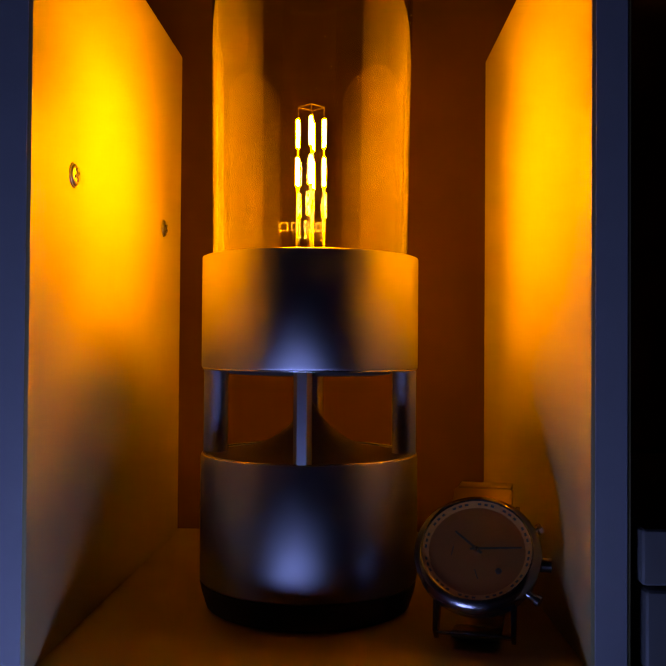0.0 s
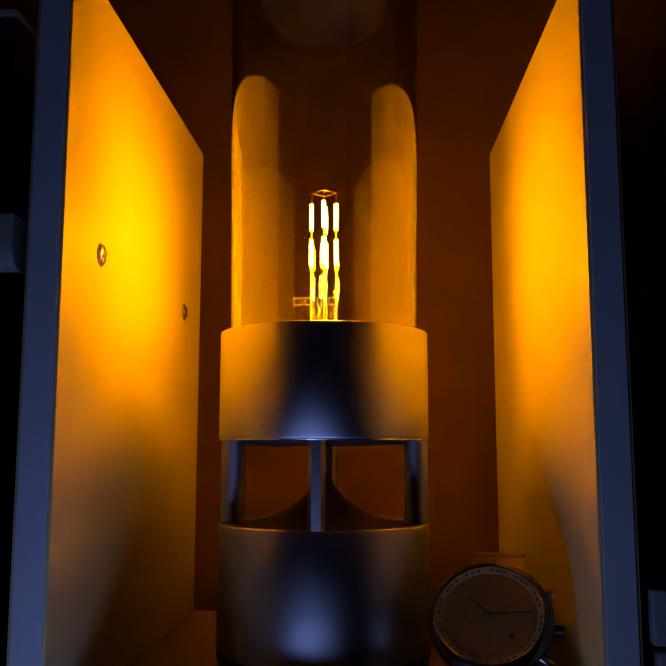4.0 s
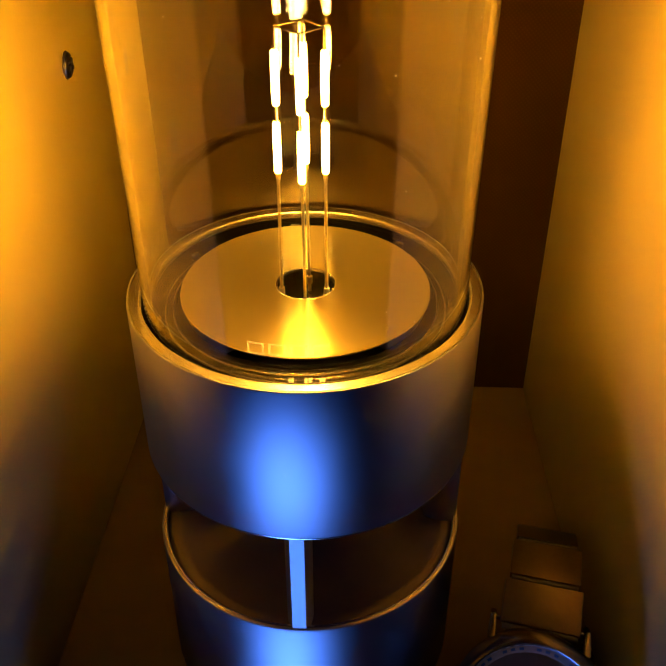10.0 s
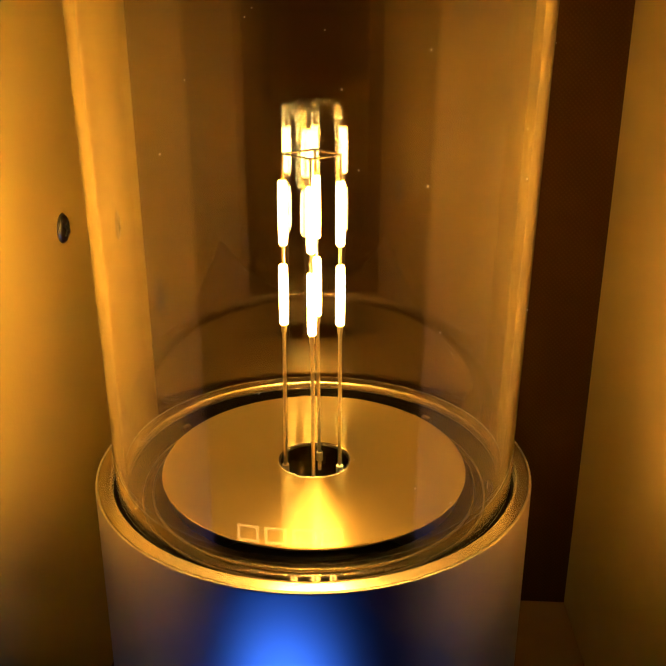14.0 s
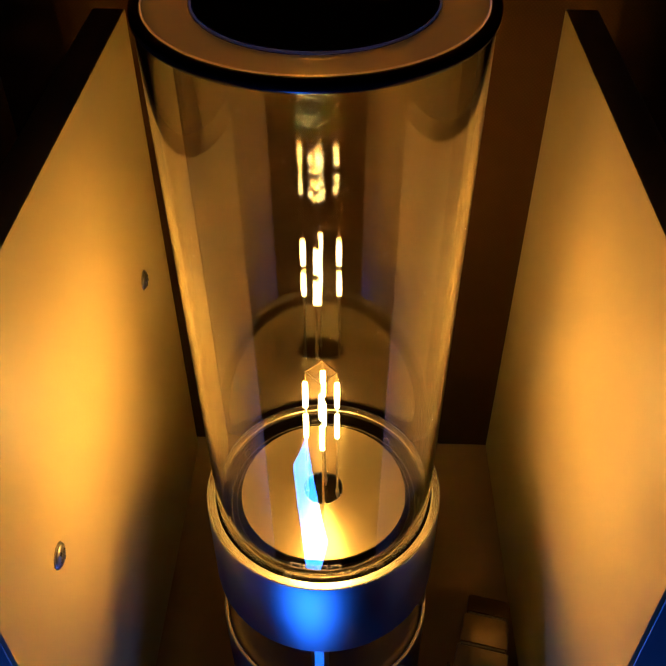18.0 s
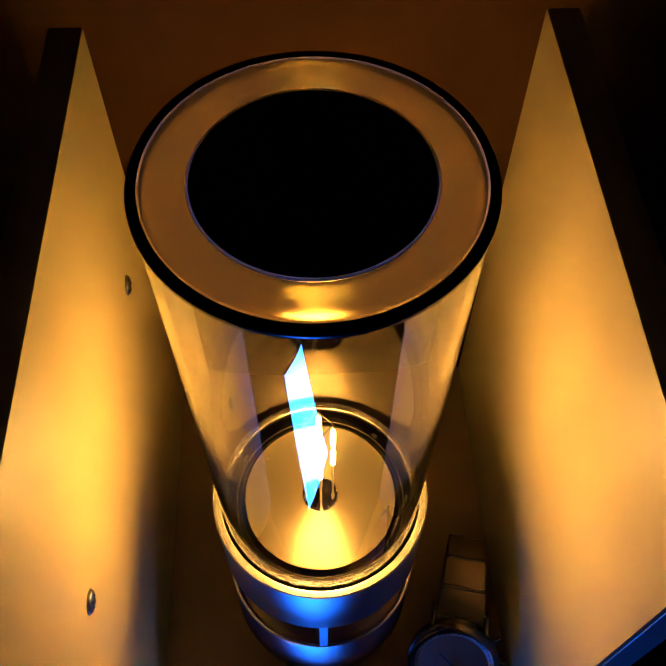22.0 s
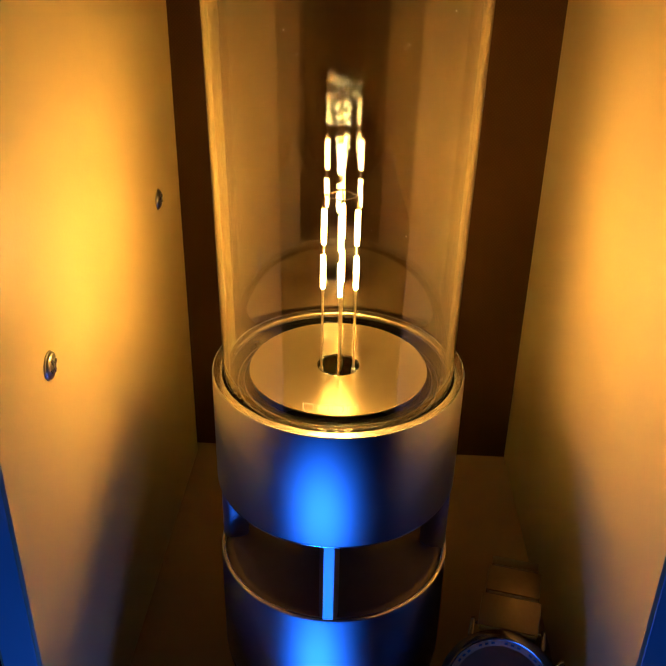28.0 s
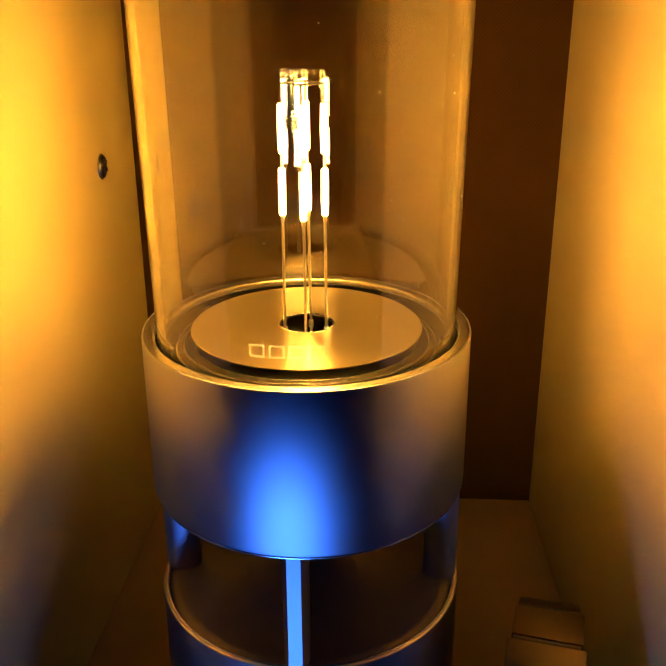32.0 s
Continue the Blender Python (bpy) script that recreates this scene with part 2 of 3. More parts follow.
def frosted_material(name, shade, clear, through):
    """Satin translucent plastic of the cap's ring, lit from below."""
    m = bpy.data.materials.new(name)
    m.use_nodes = True
    nt = m.node_tree
    nt.nodes.remove(nt.nodes["Principled BSDF"])
    tr = nt.nodes.new("ShaderNodeBsdfTranslucent")
    tr.inputs["Color"].default_value = (*shade, 1)
    gl = nt.nodes.new("ShaderNodeBsdfRefraction")
    gl.inputs["Roughness"].default_value = 0.3
    gl.inputs["IOR"].default_value = 1.45
    gl.inputs["Color"].default_value = (*clear, 1)
    mix = nt.nodes.new("ShaderNodeMixShader")
    mix.inputs["Fac"].default_value = through
    nt.links.new(tr.outputs[0], mix.inputs[1])
    nt.links.new(gl.outputs[0], mix.inputs[2])
    gs = nt.nodes.new("ShaderNodeBsdfGlossy")
    gs.inputs["Roughness"].default_value = 0.2
    mix2 = nt.nodes.new("ShaderNodeMixShader")
    mix2.inputs["Fac"].default_value = 0.012
    nt.links.new(mix.outputs[0], mix2.inputs[1])
    nt.links.new(gs.outputs[0], mix2.inputs[2])
    nt.links.new(mix2.outputs[0], nt.nodes["Material Output"].inputs["Surface"])
    return m


def print_material():
    """A thin, half see-through print."""
    m = material("pale thin print", (0.55, 0.53, 0.50), 0.5)
    nt = m.node_tree
    clear = nt.nodes.new("ShaderNodeBsdfTransparent")
    thin = nt.nodes.new("ShaderNodeBsdfTranslucent")
    thin.inputs["Color"].default_value = (0.8, 0.78, 0.74, 1)
    a, b = nt.nodes.new("ShaderNodeMixShader"), nt.nodes.new("ShaderNodeMixShader")
    a.inputs["Fac"].default_value, b.inputs["Fac"].default_value = 0.7, 0.9
    nt.links.new(nt.nodes["Principled BSDF"].outputs[0], a.inputs[1])
    nt.links.new(thin.outputs[0], a.inputs[2])
    nt.links.new(a.outputs[0], b.inputs[1])
    nt.links.new(clear.outputs[0], b.inputs[2])
    nt.links.new(b.outputs[0], nt.nodes["Material Output"].inputs["Surface"])
    return m


DUST = material("pale dust", (0.55, 0.52, 0.47), 0.9)
LOGO = print_material()
CLOTH = weave_material()
ALUMINIUM = blasted_material("satin anodised aluminium", (0.58, 0.58, 0.585), 0.445, -0.08)
POST_ALU = blasted_material("matt aluminium post", (0.42, 0.42, 0.425), 0.46, 0.0)
TURNED_FACE = turned_material("finely turned aluminium face", (0.68, 0.62, 0.50), 0.27, 0.5, vary=0.03, vary_scale=600)
SPUN = turned_material("spun aluminium plate", (0.36, 0.30, 0.17), 0.30, 0.95, vary=0.04, vary_scale=1800, bump=0.03, bump_scale=4500, rough_vary=0.015)
add_broad_lobe(SPUN, (0.36, 0.295, 0.165), 0.45, 0.3)
GLASS = glass_material("clear glass", (0.985, 0.965, 0.915), 0.0, 1.85)
CRYSTAL = glass_material("watch crystal", (0.97, 0.98, 1.0))
FROSTED = frosted_material("satin translucent plastic", (0.33, 0.25, 0.07), (0.68, 0.56, 0.20), 0.78)
LIP_HIGHLIGHT = frosted_material("pale lip and edge highlight plastic", (0.85, 0.75, 0.66), (0.85, 0.8, 0.7), 0.3)


# ---- building helpers ----
def part(name, bm, mat, parent=None, label="", smooth=40):
    """Links a bmesh as one mesh object, under a thing or under a part."""
    bm.normal_update()
    limit = radians(smooth)
    for fc in bm.faces:
        fc.smooth = smooth > 0
    for e in bm.edges:
        if len(e.link_faces) == 2 and e.calc_face_angle(0) > limit:
            e.smooth = False
    me = bpy.data.meshes.new(name)
    bm.to_mesh(me)
    bm.free()
    me.materials.append(mat)
    ob = new(name, me)
    if parent:
        ob.parent = parent
    if label:
        ob["label"] = label
    return ob


def thing(name, label, category, m=None, group="", kind=""):
    ob = new(name)
    ob.empty_display_size = 0.01
    if m is not None:
        ob.matrix_basis = m
    return tagged(ob, label, category, group, kind)


def box(x0, x1, y0, y1, z0, z1, bevel=0.0, segments=2):
    bm = bmesh.new()
    bmesh.ops.create_cube(bm, size=1)
    for v in bm.verts:
        v.co = Vector((x0 if v.co.x < 0 else x1, y0 if v.co.y < 0 else y1, z0 if v.co.z < 0 else z1))
    if bevel:
        bmesh.ops.bevel(bm, geom=bm.edges[:], offset=bevel, segments=segments, affect="EDGES", profile=0.6)
    return bm


def lathe(profile, n=128, m=None):
    """Turns (radius, height) pairs round the z axis; a closed profile repeats its first pair at the end."""
    bm = bmesh.new()
    rings = []
    closed = profile[0] == profile[-1]
    for r, z in (profile[:-1] if closed else profile):
        if r < 1e-7:
            rings.append([bm.verts.new((0, 0, z))])
        else:
            rings.append([bm.verts.new((r * math.cos(2 * math.pi * i / n), r * math.sin(2 * math.pi * i / n), z)) for i in range(n)])
    pairs = list(zip(rings, rings[1:])) + ([(rings[-1], rings[0])] if closed else [])
    for a, b in pairs:
        for i in range(n):
            j = (i + 1) % n
            if len(a) == 1 and len(b) == 1:
                continue
            if len(a) == 1:
                bm.faces.new((a[0], b[j], b[i]))
            elif len(b) == 1:
                bm.faces.new((a[i], a[j], b[0]))
            else:
                bm.faces.new((a[i], a[j], b[j], b[i]))
    bmesh.ops.recalc_face_normals(bm, faces=bm.faces[:])
    if m is not None:
        bmesh.ops.transform(bm, matrix=m, verts=bm.verts[:])
    return bm


def prism(outline, z0, z1, bevel=0.0):
    """An upright prism over a flat outline of (x, y) pairs."""
    bm = bmesh.new()
    low = [bm.verts.new((x, y, z0)) for x, y in outline]
    top = [bm.verts.new((x, y, z1)) for x, y in outline]
    n = len(outline)
    bm.faces.new(low[::-1])
    bm.faces.new(top)
    for i in range(n):
        bm.faces.new((low[i], low[(i + 1) % n], top[(i + 1) % n], top[i]))
    bmesh.ops.recalc_face_normals(bm, faces=bm.faces[:])
    if bevel:
        bmesh.ops.bevel(bm, geom=bm.edges[:], offset=bevel, segments=2, affect="EDGES", profile=0.6)
    return bm


def rod(a, b, r, n=10, r2=None):
    """A round rod from a to b."""
    a, b = Vector(a), Vector(b)
    d = b - a
    bm = bmesh.new()
    bmesh.ops.create_cone(bm, cap_ends=True, segments=n, radius1=r, radius2=r if r2 is None else r2, depth=d.length)
    bmesh.ops.transform(bm, matrix=Matrix.Translation((a + b) / 2) @ d.to_track_quat("Z", "Y").to_matrix().to_4x4(), verts=bm.verts[:])
    return bm


def rounded(r0, r1, z0, z1, e, k=3):
    """A closed ring profile with its four edges rounded by e."""
    pts = []
    for cx, cz, a0 in ((r1 - e, z0 + e, -90), (r1 - e, z1 - e, 0), (r0 + e, z1 - e, 90), (r0 + e, z0 + e, 180)):
        for i in range(k + 1):
            a = radians(a0 + 90 * i / k)
            pts.append((cx + e * math.cos(a), cz + e * math.sin(a)))
    return pts + [pts[0]]


# ---- the room ----
def slab(name, x0, x1, y0, y1, z0, z1, mat, label, category):
    ob = part(name, box(x0, x1, y0, y1, z0, z1), mat, smooth=0)
    return tagged(ob, label, category, kind="structure")


BACK = 0.1295
WALL_Y, WALL_TURN = 0.192, -0.1
north = part("wall_north", prism([(-0.9, WALL_Y - 0.9 * WALL_TURN), (0.9, WALL_Y + 0.9 * WALL_TURN), (0.9, WALL_Y + 0.9 * WALL_TURN + 0.03), (-0.9, WALL_Y - 0.9 * WALL_TURN + 0.03)], -0.7, 1.4), CLOTH, smooth=0)
tagged(north, "dark brown woven cloth back wall behind the shelf", "wall", kind="structure")
slab("wall_south", -0.9, 0.9, -1.7, -1.6, -0.7, 1.4, ROOM_PAINT, "dim plain room wall behind the viewer", "wall")
slab("wall_west", -1.0, -0.9, -1.7, 0.32, -0.7, 1.4, ROOM_PAINT, "dim plain side wall of the room", "wall")
slab("wall_east", 0.9, 1.0, -1.7, 0.32, -0.7, 1.4, ROOM_PAINT, "dim plain side wall of the room", "wall")
slab("ceiling", -1.0, 1.0, -1.7, 0.32, 1.4, 1.45, ROOM_PAINT, "dim plain ceiling", "ceiling")
slab("floor", -1.0, 1.0, -1.7, 0.32, -0.75, -0.7, DESK_WOOD, "dark floor of the room", "floor")

# ---- the shelf ----
LX, LS, LF, LB, LTOP = -0.0767, 0.0012, -0.0822, 0.1213, 0.2491
RX, RS, RF, RB, RTOP = 0.0867, -0.0274, -0.0697, 0.1283, 0.2481
T = 0.012


def build_shelf():
    unit = thing("display_shelf", "pale melamine shelf niche with brown board and open top", "shelf")
    ins = 0.0012
    lx, rx = (lambda y: LX + LS * y), (lambda y: RX + RS * y)
    left = prism([(lx(LF) - T, LF), (lx(LF), LF), (lx(LB), LB), (lx(LB) - T, LB)], 0.0, LTOP, 0.0009)
    lp = part("side_panel", left, WHITE_BOARD, unit, "white side panel with two screws", 30)
    right = prism([(rx(RF), RF), (rx(RF) + T, RF), (rx(RB) + T, RB), (rx(RB), RB)], 0.0, RTOP, 0.0009)
    rp = part("side_panel", right, WHITE_BOARD, unit, smooth=30)
    for p, x, y, top in ((lp, lx(LF) - T, LF, LTOP), (rp, rx(RF), RF, RTOP)):
        part("edge_band", box(x + ins, x + T - ins, y - 0.0006, y - 0.0001, 0.0, top - ins, 0.0002, 1), BOARD_EDGE, p, "pale edge band", 30)
    part("bottom_board", prism([(-0.13, -0.0775), (0.15, -0.0675), (0.15, BACK - 0.0005), (-0.13, BACK - 0.0005)], -0.017, -0.0003, 0.0006), BROWN_BOARD, unit, "brown wooden shelf board", 30)
    return unit


build_shelf()


def build_screw(m):
    s = thing("screw", "shiny cross-head screw in the white side panel", "screw", m, "screws in the side panel")
    r = 0.0037
    prof = [(0, 0.0002), (r, 0.0002), (r, 0.0006), (r * 0.96, 0.0009), (r * 0.8, 0.0012), (r * 0.5, 0.0014), (0, 0.0015)]
    head = part("head", lathe(prof, 40), SCREW_METAL, s, "domed nickel screw head")
    for a in (22, 112):
        bm = box(-0.0023, 0.0023, -0.00055, 0.00055, 0.0010, 0.00162, 0.0001, 1)
        bmesh.ops.rotate(bm, cent=(0, 0, 0), matrix=Matrix.Rotation(radians(a), 3, "Z"), verts=bm.verts[:])
        part("slot", bm, INK, head, "dark cross slot", 30)
    part("washer", lathe(rounded(0.0036, 0.0042, 0.0, 0.0005, 0.0001), 40), SCREW_METAL, s)
    return s


screw = build_screw(pose(LX + LS * -0.046, -0.046, 0.1533, 0, 90, 0))
copy_thing(screw, pose(LX + LS * 0.0825, 0.0825, 0.1531, 0, 90, 0) @ pose(0, 0, 0, 0, 0, 35))


# ---- the glass speaker lamp ----
Z_BASE, Z_RING0, Z_RING1, Z_PLATE, Z_CAP = 0.0565, 0.0884, 0.1299, 0.1301, 0.3043


def glass_r(z):
    return 0.0373 + (z - 0.134) * 0.0133


def beaded_stick(a, b, chips=9):
    """A thin coated stick whose row of chips swells its outline; four narrow strips take the second material."""
    a, b = Vector(a), Vector(b)
    d = b - a
    steps = chips * 4
    prof = [(0.0, 0.0), (0.00050, 0.0)]
    for i in range(1, steps):
        ends = min(1.0, 4.0 * min(i, steps - i) / steps)
        prof.append((0.00070 + 0.00008 * ends + 0.00011 * (0.5 - 0.5 * math.cos(math.pi * i / 2)), d.length * i / steps))
    prof += [(0.00050, d.length), (0.0, d.length)]
    bm = lathe(prof, 24)
    for fc in bm.faces:
        c = fc.calc_center_median()
        if 0.03 < c.z / d.length < 0.97 and math.cos(4 * math.atan2(c.y, c.x)) > -0.1:
            fc.material_index = 1
    bmesh.ops.transform(bm, matrix=Matrix.Translation(a) @ d.to_track_quat("Z", "Y").to_matrix().to_4x4(), verts=bm.verts[:])
    return bm


def build_speaker():
    sp = thing("glass_speaker", "cylindrical glass lamp speaker with satin aluminium body and glowing led filaments", "lamp speaker")
    part("foot", lathe([(0, 0.0), (0.0376, 0.0), (0.0384, 0.0004), (0.0402, 0.0060), (0.0408, 0.0090), (0.0408, 0.0096), (0, 0.0096)]), BLACK_RUBBER, sp, "black tapered rubber foot")
    base = part("base_body", lathe([(0.0350, 0.0098), (0.0404, 0.0098), (0.0410, 0.0104), (0.0410, Z_BASE - 0.0007), (0.0408, Z_BASE - 0.0002), (0.0403, Z_BASE), (0.0397, Z_BASE - 0.0002), (0.0395, Z_BASE - 0.0008), (0.0395, Z_BASE - 0.0045), (0.0350, Z_BASE - 0.0045), (0.0350, 0.0098)]),
                ALUMINIUM, sp, "satin aluminium base cylinder")
    part("rim", lathe(rounded(0.0395, 0.0402, Z_BASE - 0.0006, Z_BASE + 0.0003, 0.0002), 128), ALU_EDGE, base, "thin bright rim")
    # the sound diffuser: a dish that rises to a pointed cone
    prof = [(0.0394, Z_BASE - 0.0016)]
    for i in range(1, 25):
        r = 0.0394 * (1 - i / 24)
        h = 0.0225 * math.exp(-r / 0.0120)
        prof.append((max(r, 0.0), Z_BASE - 0.0016 + h))
    part("diffuser_cone", lathe(prof), DARK_ALU, sp, "dark grey pointed sound diffuser")
    # four wedge posts
    for k, a in enumerate((0, 90, 180, 270)):
        flank = [(0.0032 * math.sin(radians(b)) ** 0.85, -0.0358 - 0.0046 * math.cos(radians(b))) for b in range(38, 166, 14)]
        out = [(-0.00165, -0.0404), (0.00165, -0.0404)] + flank + [(-x, y) for x, y in reversed(flank)]
        bm = prism(out, Z_BASE - 0.0018, Z_RING0 + 0.0010)
        bmesh.ops.rotate(bm, cent=(0, 0, 0), matrix=Matrix.Rotation(radians(a), 3, "Z"), verts=bm.verts[:])
        part("post", bm, POST_ALU, sp, "" if k else "aluminium post between base and ring", 30)
    # upper ring with its underside
    ring = part("upper_ring", lathe([(0.0373, Z_RING0 + 0.0006), (0.0404, Z_RING0), (0.0408, Z_RING0 + 0.0002), (0.0410, Z_RING0 + 0.0007), (0.0410, Z_RING1 - 0.0005), (0.0409, Z_RING1 - 0.0001), (0.0406, Z_RING1), (0.0405, Z_RING1 - 0.0004), (0.0388, Z_RING1 - 0.0004), (0.0382, Z_RING1 - 0.0020), (0.0380, Z_RING1 - 0.0100), (0.0373, Z_RING1 - 0.0100), (0.0373, Z_RING0 + 0.0006)], 160),
                ALUMINIUM, sp, "satin aluminium ring holding the glass")
    lip = [(0.0385 - 0.0006 * math.cos(radians(a)), Z_RING1 - 0.0007 + 0.0007 * math.sin(radians(a))) for a in range(0, 91, 15)]
    part("top_face", lathe([(0.0379, Z_RING1 - 0.0016)] + lip + [(0.04045, Z_RING1), (0.04045, Z_RING1 - 0.0003), (0.0387, Z_RING1 - 0.00035), (0.0382, Z_RING1 - 0.0016), (0.0379, Z_RING1 - 0.0016)], 160), TURNED_FACE, ring, "finely turned top face", 30)
    part("lower_lip", lathe(rounded(0.0380, 0.0406, Z_RING0 - 0.0006, Z_RING0 + 0.0001, 0.0002), 128), ALU_EDGE, ring, "bright turned lower lip")
    under = [(0.0376, Z_RING0 + 0.0012), (0.0316, Z_RING0 + 0.0012), (0.0312, Z_RING0 - 0.0018), (0.0306, Z_RING0 - 0.0022), (0.0292, Z_RING0 - 0.0022), (0.0286, Z_RING0 + 0.0010), (0.0130, Z_RING0 + 0.0060), (0.0100, Z_RING0 + 0.0035), (0.0, Z_RING0 + 0.0020)]
    part("driver_underside", lathe(under), BLACK_RUBBER, sp, "dark downward loudspeaker driver")
    # black channel round the plate, with two fine bright beads
    chan = [(0.0280, Z_PLATE - 0.0030), (0.0299, Z_PLATE - 0.0030), (0.0345, Z_PLATE - 0.0042), (0.03515, Z_PLATE - 0.0042), (0.03515, Z_PLATE - 0.0090), (0.0378, Z_PLATE - 0.0090)]
    channel = part("channel", lathe(chan, 160), CHANNEL_BLACK, sp, "gloss black channel round the plate")
    for rc, zc in ((0.0308, 0.0032), (0.0327, 0.0037)):
        part("bead", lathe(rounded(rc - 0.00018, rc + 0.00018, Z_PLATE - zc - 0.0002, Z_PLATE - zc + 0.0002, 0.00015), 128), BEAD_METAL, channel, "fine gold-toned metal bead")
    for k in range(7):
        bm = box(-0.0012, 0.0012, -0.0347, -0.0335, Z_PLATE - 0.0041, Z_PLATE - 0.0024, 0.0003, 1)
        bmesh.ops.rotate(bm, cent=(0, 0, 0), matrix=Matrix.Rotation(radians(86 + 360 * k / 7), 3, "Z"), verts=bm.verts[:])
        part("clip", bm, CLIP_BROWN, channel, "" if k else "small brown plastic clip holding the glass", 30)
    plate = part("plate", lathe([(0.0067, Z_PLATE - 0.0060), (0.0067, Z_PLATE - 0.0002), (0.0069, Z_PLATE), (0.0287, Z_PLATE), (0.02895, Z_PLATE - 0.00015), (0.0282, Z_PLATE - 0.0010), (0.0067, Z_PLATE - 0.0060)], 160), SPUN, sp, "spun metal plate under the filaments", 30)
    part("socket", lathe([(0.0066, Z_PLATE - 0.0004), (0.0066, Z_PLATE - 0.0058), (0.0, Z_PLATE - 0.0060)], 64), SOCKET_METAL, plate, "dark polished socket in the plate's centre")
    part("socket_rim", lathe(rounded(0.0066, 0.0070, Z_PLATE - 0.0004, Z_PLATE + 0.00025, 0.00012), 96), ALU_EDGE, plate, "thin bright rim of the socket")
    part("sleeve", lathe(rounded(0.0374, 0.0379, Z_RING1 - 0.0088, Z_RING1 - 0.0017, 0.0001), 160), CHANNEL_BLACK, channel, "matt black sleeve round the glass")
    # filaments
    fil = part("filament_frame", rod((0.0047, 0, 0.1883), (0, 0.0050, 0.1883), 0.0002), DARK_WIRE, sp, "dark wire square joining the filament tops")
    tops = [(-0.0052, 0.0), (0.0, -0.0050), (0.0047, 0.0), (0.0, 0.0050)]
    for i in (0, 1, 3):
        a, b = tops[i], tops[(i + 1) % 4]
        if i == 3:
            b = tops[0]
        part("frame_wire", rod((*a, 0.1883), (*b, 0.1883), 0.0002), DARK_WIRE, fil)
    feet = [(-0.0056, 0.0), (0.0003, -0.0054), (0.0049, 0.0002), (0.0006, 0.0053)]
    for (tx, ty), (bx, by) in zip(tops, feet):
        at = lambda z: (bx + (tx - bx) * (z - 0.126) / 0.0623, by + (ty - by) * (z - 0.126) / 0.0623, z)
        part("lead", rod(at(0.1250), at(0.1572), 0.00036), WIRE, fil, "thin metal lead")
        part("lead", rod(at(0.1688), at(0.1727), 0.00030), WIRE, fil)
        part("lead", rod(at(0.1836), at(0.1884), 0.00024), DARK_WIRE, fil)
        part("collar", rod(at(0.1562), at(0.1578), 0.00055), WIRE, fil)
        part("collar", rod(at(0.1272), at(0.1290), 0.0007), WIRE, fil)
        for z0, z1 in ((0.1576, 0.1690), (0.1724, 0.1838)):
            stick = part("led_stick", beaded_stick(at(z0), at(z1)), LED, fil, "glowing warm led stick")
            stick.data.materials.append(LED_CHIP)
    # glass tube: outer wall up, inner wall down
    zs = [0.1214, 0.1310, 0.15, 0.20, 0.25, 0.3022]
    wall = 0.0018
    prof = [(glass_r(z), z) for z in zs] + [(glass_r(z) - wall, z) for z in reversed(zs)]
    tube = part("glass_tube", lathe(prof + [prof[0]], 192), GLASS, sp, "clear slightly flared glass tube")
    tube.visible_shadow = False
    # plain marks where the maker's name is printed: small open frames
    for k in range(4):
        x0, w, h, e = -0.0087 + k * 0.00425, 0.0034, 0.0030, 0.0005
        for name, xa, xb, za, zb in (("a", 0, w, 0, e), ("b", 0, w, h - e, h), ("c", 0, e, e, h - e), ("d", w - e, w, e, h - e)):
            bm = bmesh.new()
            rows = []
            for z in (0.1358 + za, 0.1358 + zb):
                for dr in (0.00012, 0.00003):
                    r = glass_r(z) + dr
                    xs = [x0 + xa + (xb - xa) * i / 4 for i in range(5)]
                    rows.append([bm.verts.new((x, -math.sqrt(r * r - x * x), z)) for x in xs])
            for a, b in ((0, 2), (1, 3), (0, 1), (2, 3)):
                for i in range(4):
                    bm.faces.new((rows[a][i], rows[a][i + 1], rows[b][i + 1], rows[b][i]))
            bmesh.ops.recalc_face_normals(bm, faces=bm.faces[:])
            part("printed_mark", bm, LOGO, tube, "small pale printed mark")
    # a little dust on the glass
    rnd = random.Random(5)
    bm = bmesh.new()
    for k in range(120):
        a, z = rnd.uniform(0, 2 * math.pi), rnd.uniform(0.133, 0.295)
        r, size = glass_r(z), rnd.uniform(0.00005, 0.0002)
        bmesh.ops.create_icosphere(bm, subdivisions=1, radius=size, matrix=Matrix.Translation((r * math.cos(a), r * math.sin(a), z)))
    dust = part("dust", bm, DUST, tube, "fine pale dust specks on the glass")
    dust["kind"] = "stuff"
    # cap
    cap = part("cap_rim", lathe([(0.0375, Z_CAP - 0.0026), (0.0398, Z_CAP - 0.0026), (0.0402, Z_CAP - 0.0021), (0.0402, Z_CAP - 0.0005), (0.0399, Z_CAP - 0.0001), (0.0394, Z_CAP), (0.0380, Z_CAP), (0.0376, Z_CAP - 0.0003), (0.0375, Z_CAP - 0.0026)], 160), BLACK_PLASTIC, sp, "gloss black cap rim")
    under = [(0.0375, Z_CAP - 0.0020), (0.0373, Z_CAP - 0.0029), (0.0368, Z_CAP - 0.0031), (0.0276, Z_CAP - 0.0031), (0.0271, Z_CAP - 0.0029), (0.0269, Z_CAP - 0.0020)]
    over = [(0.0269, Z_CAP - 0.0009), (0.0276, Z_CAP - 0.0008), (0.0290, Z_CAP - 0.0013), (0.0315, Z_CAP - 0.0016), (0.0345, Z_CAP - 0.0015), (0.0366, Z_CAP - 0.0009), (0.0372, Z_CAP - 0.0004), (0.0375, Z_CAP - 0.0004)]
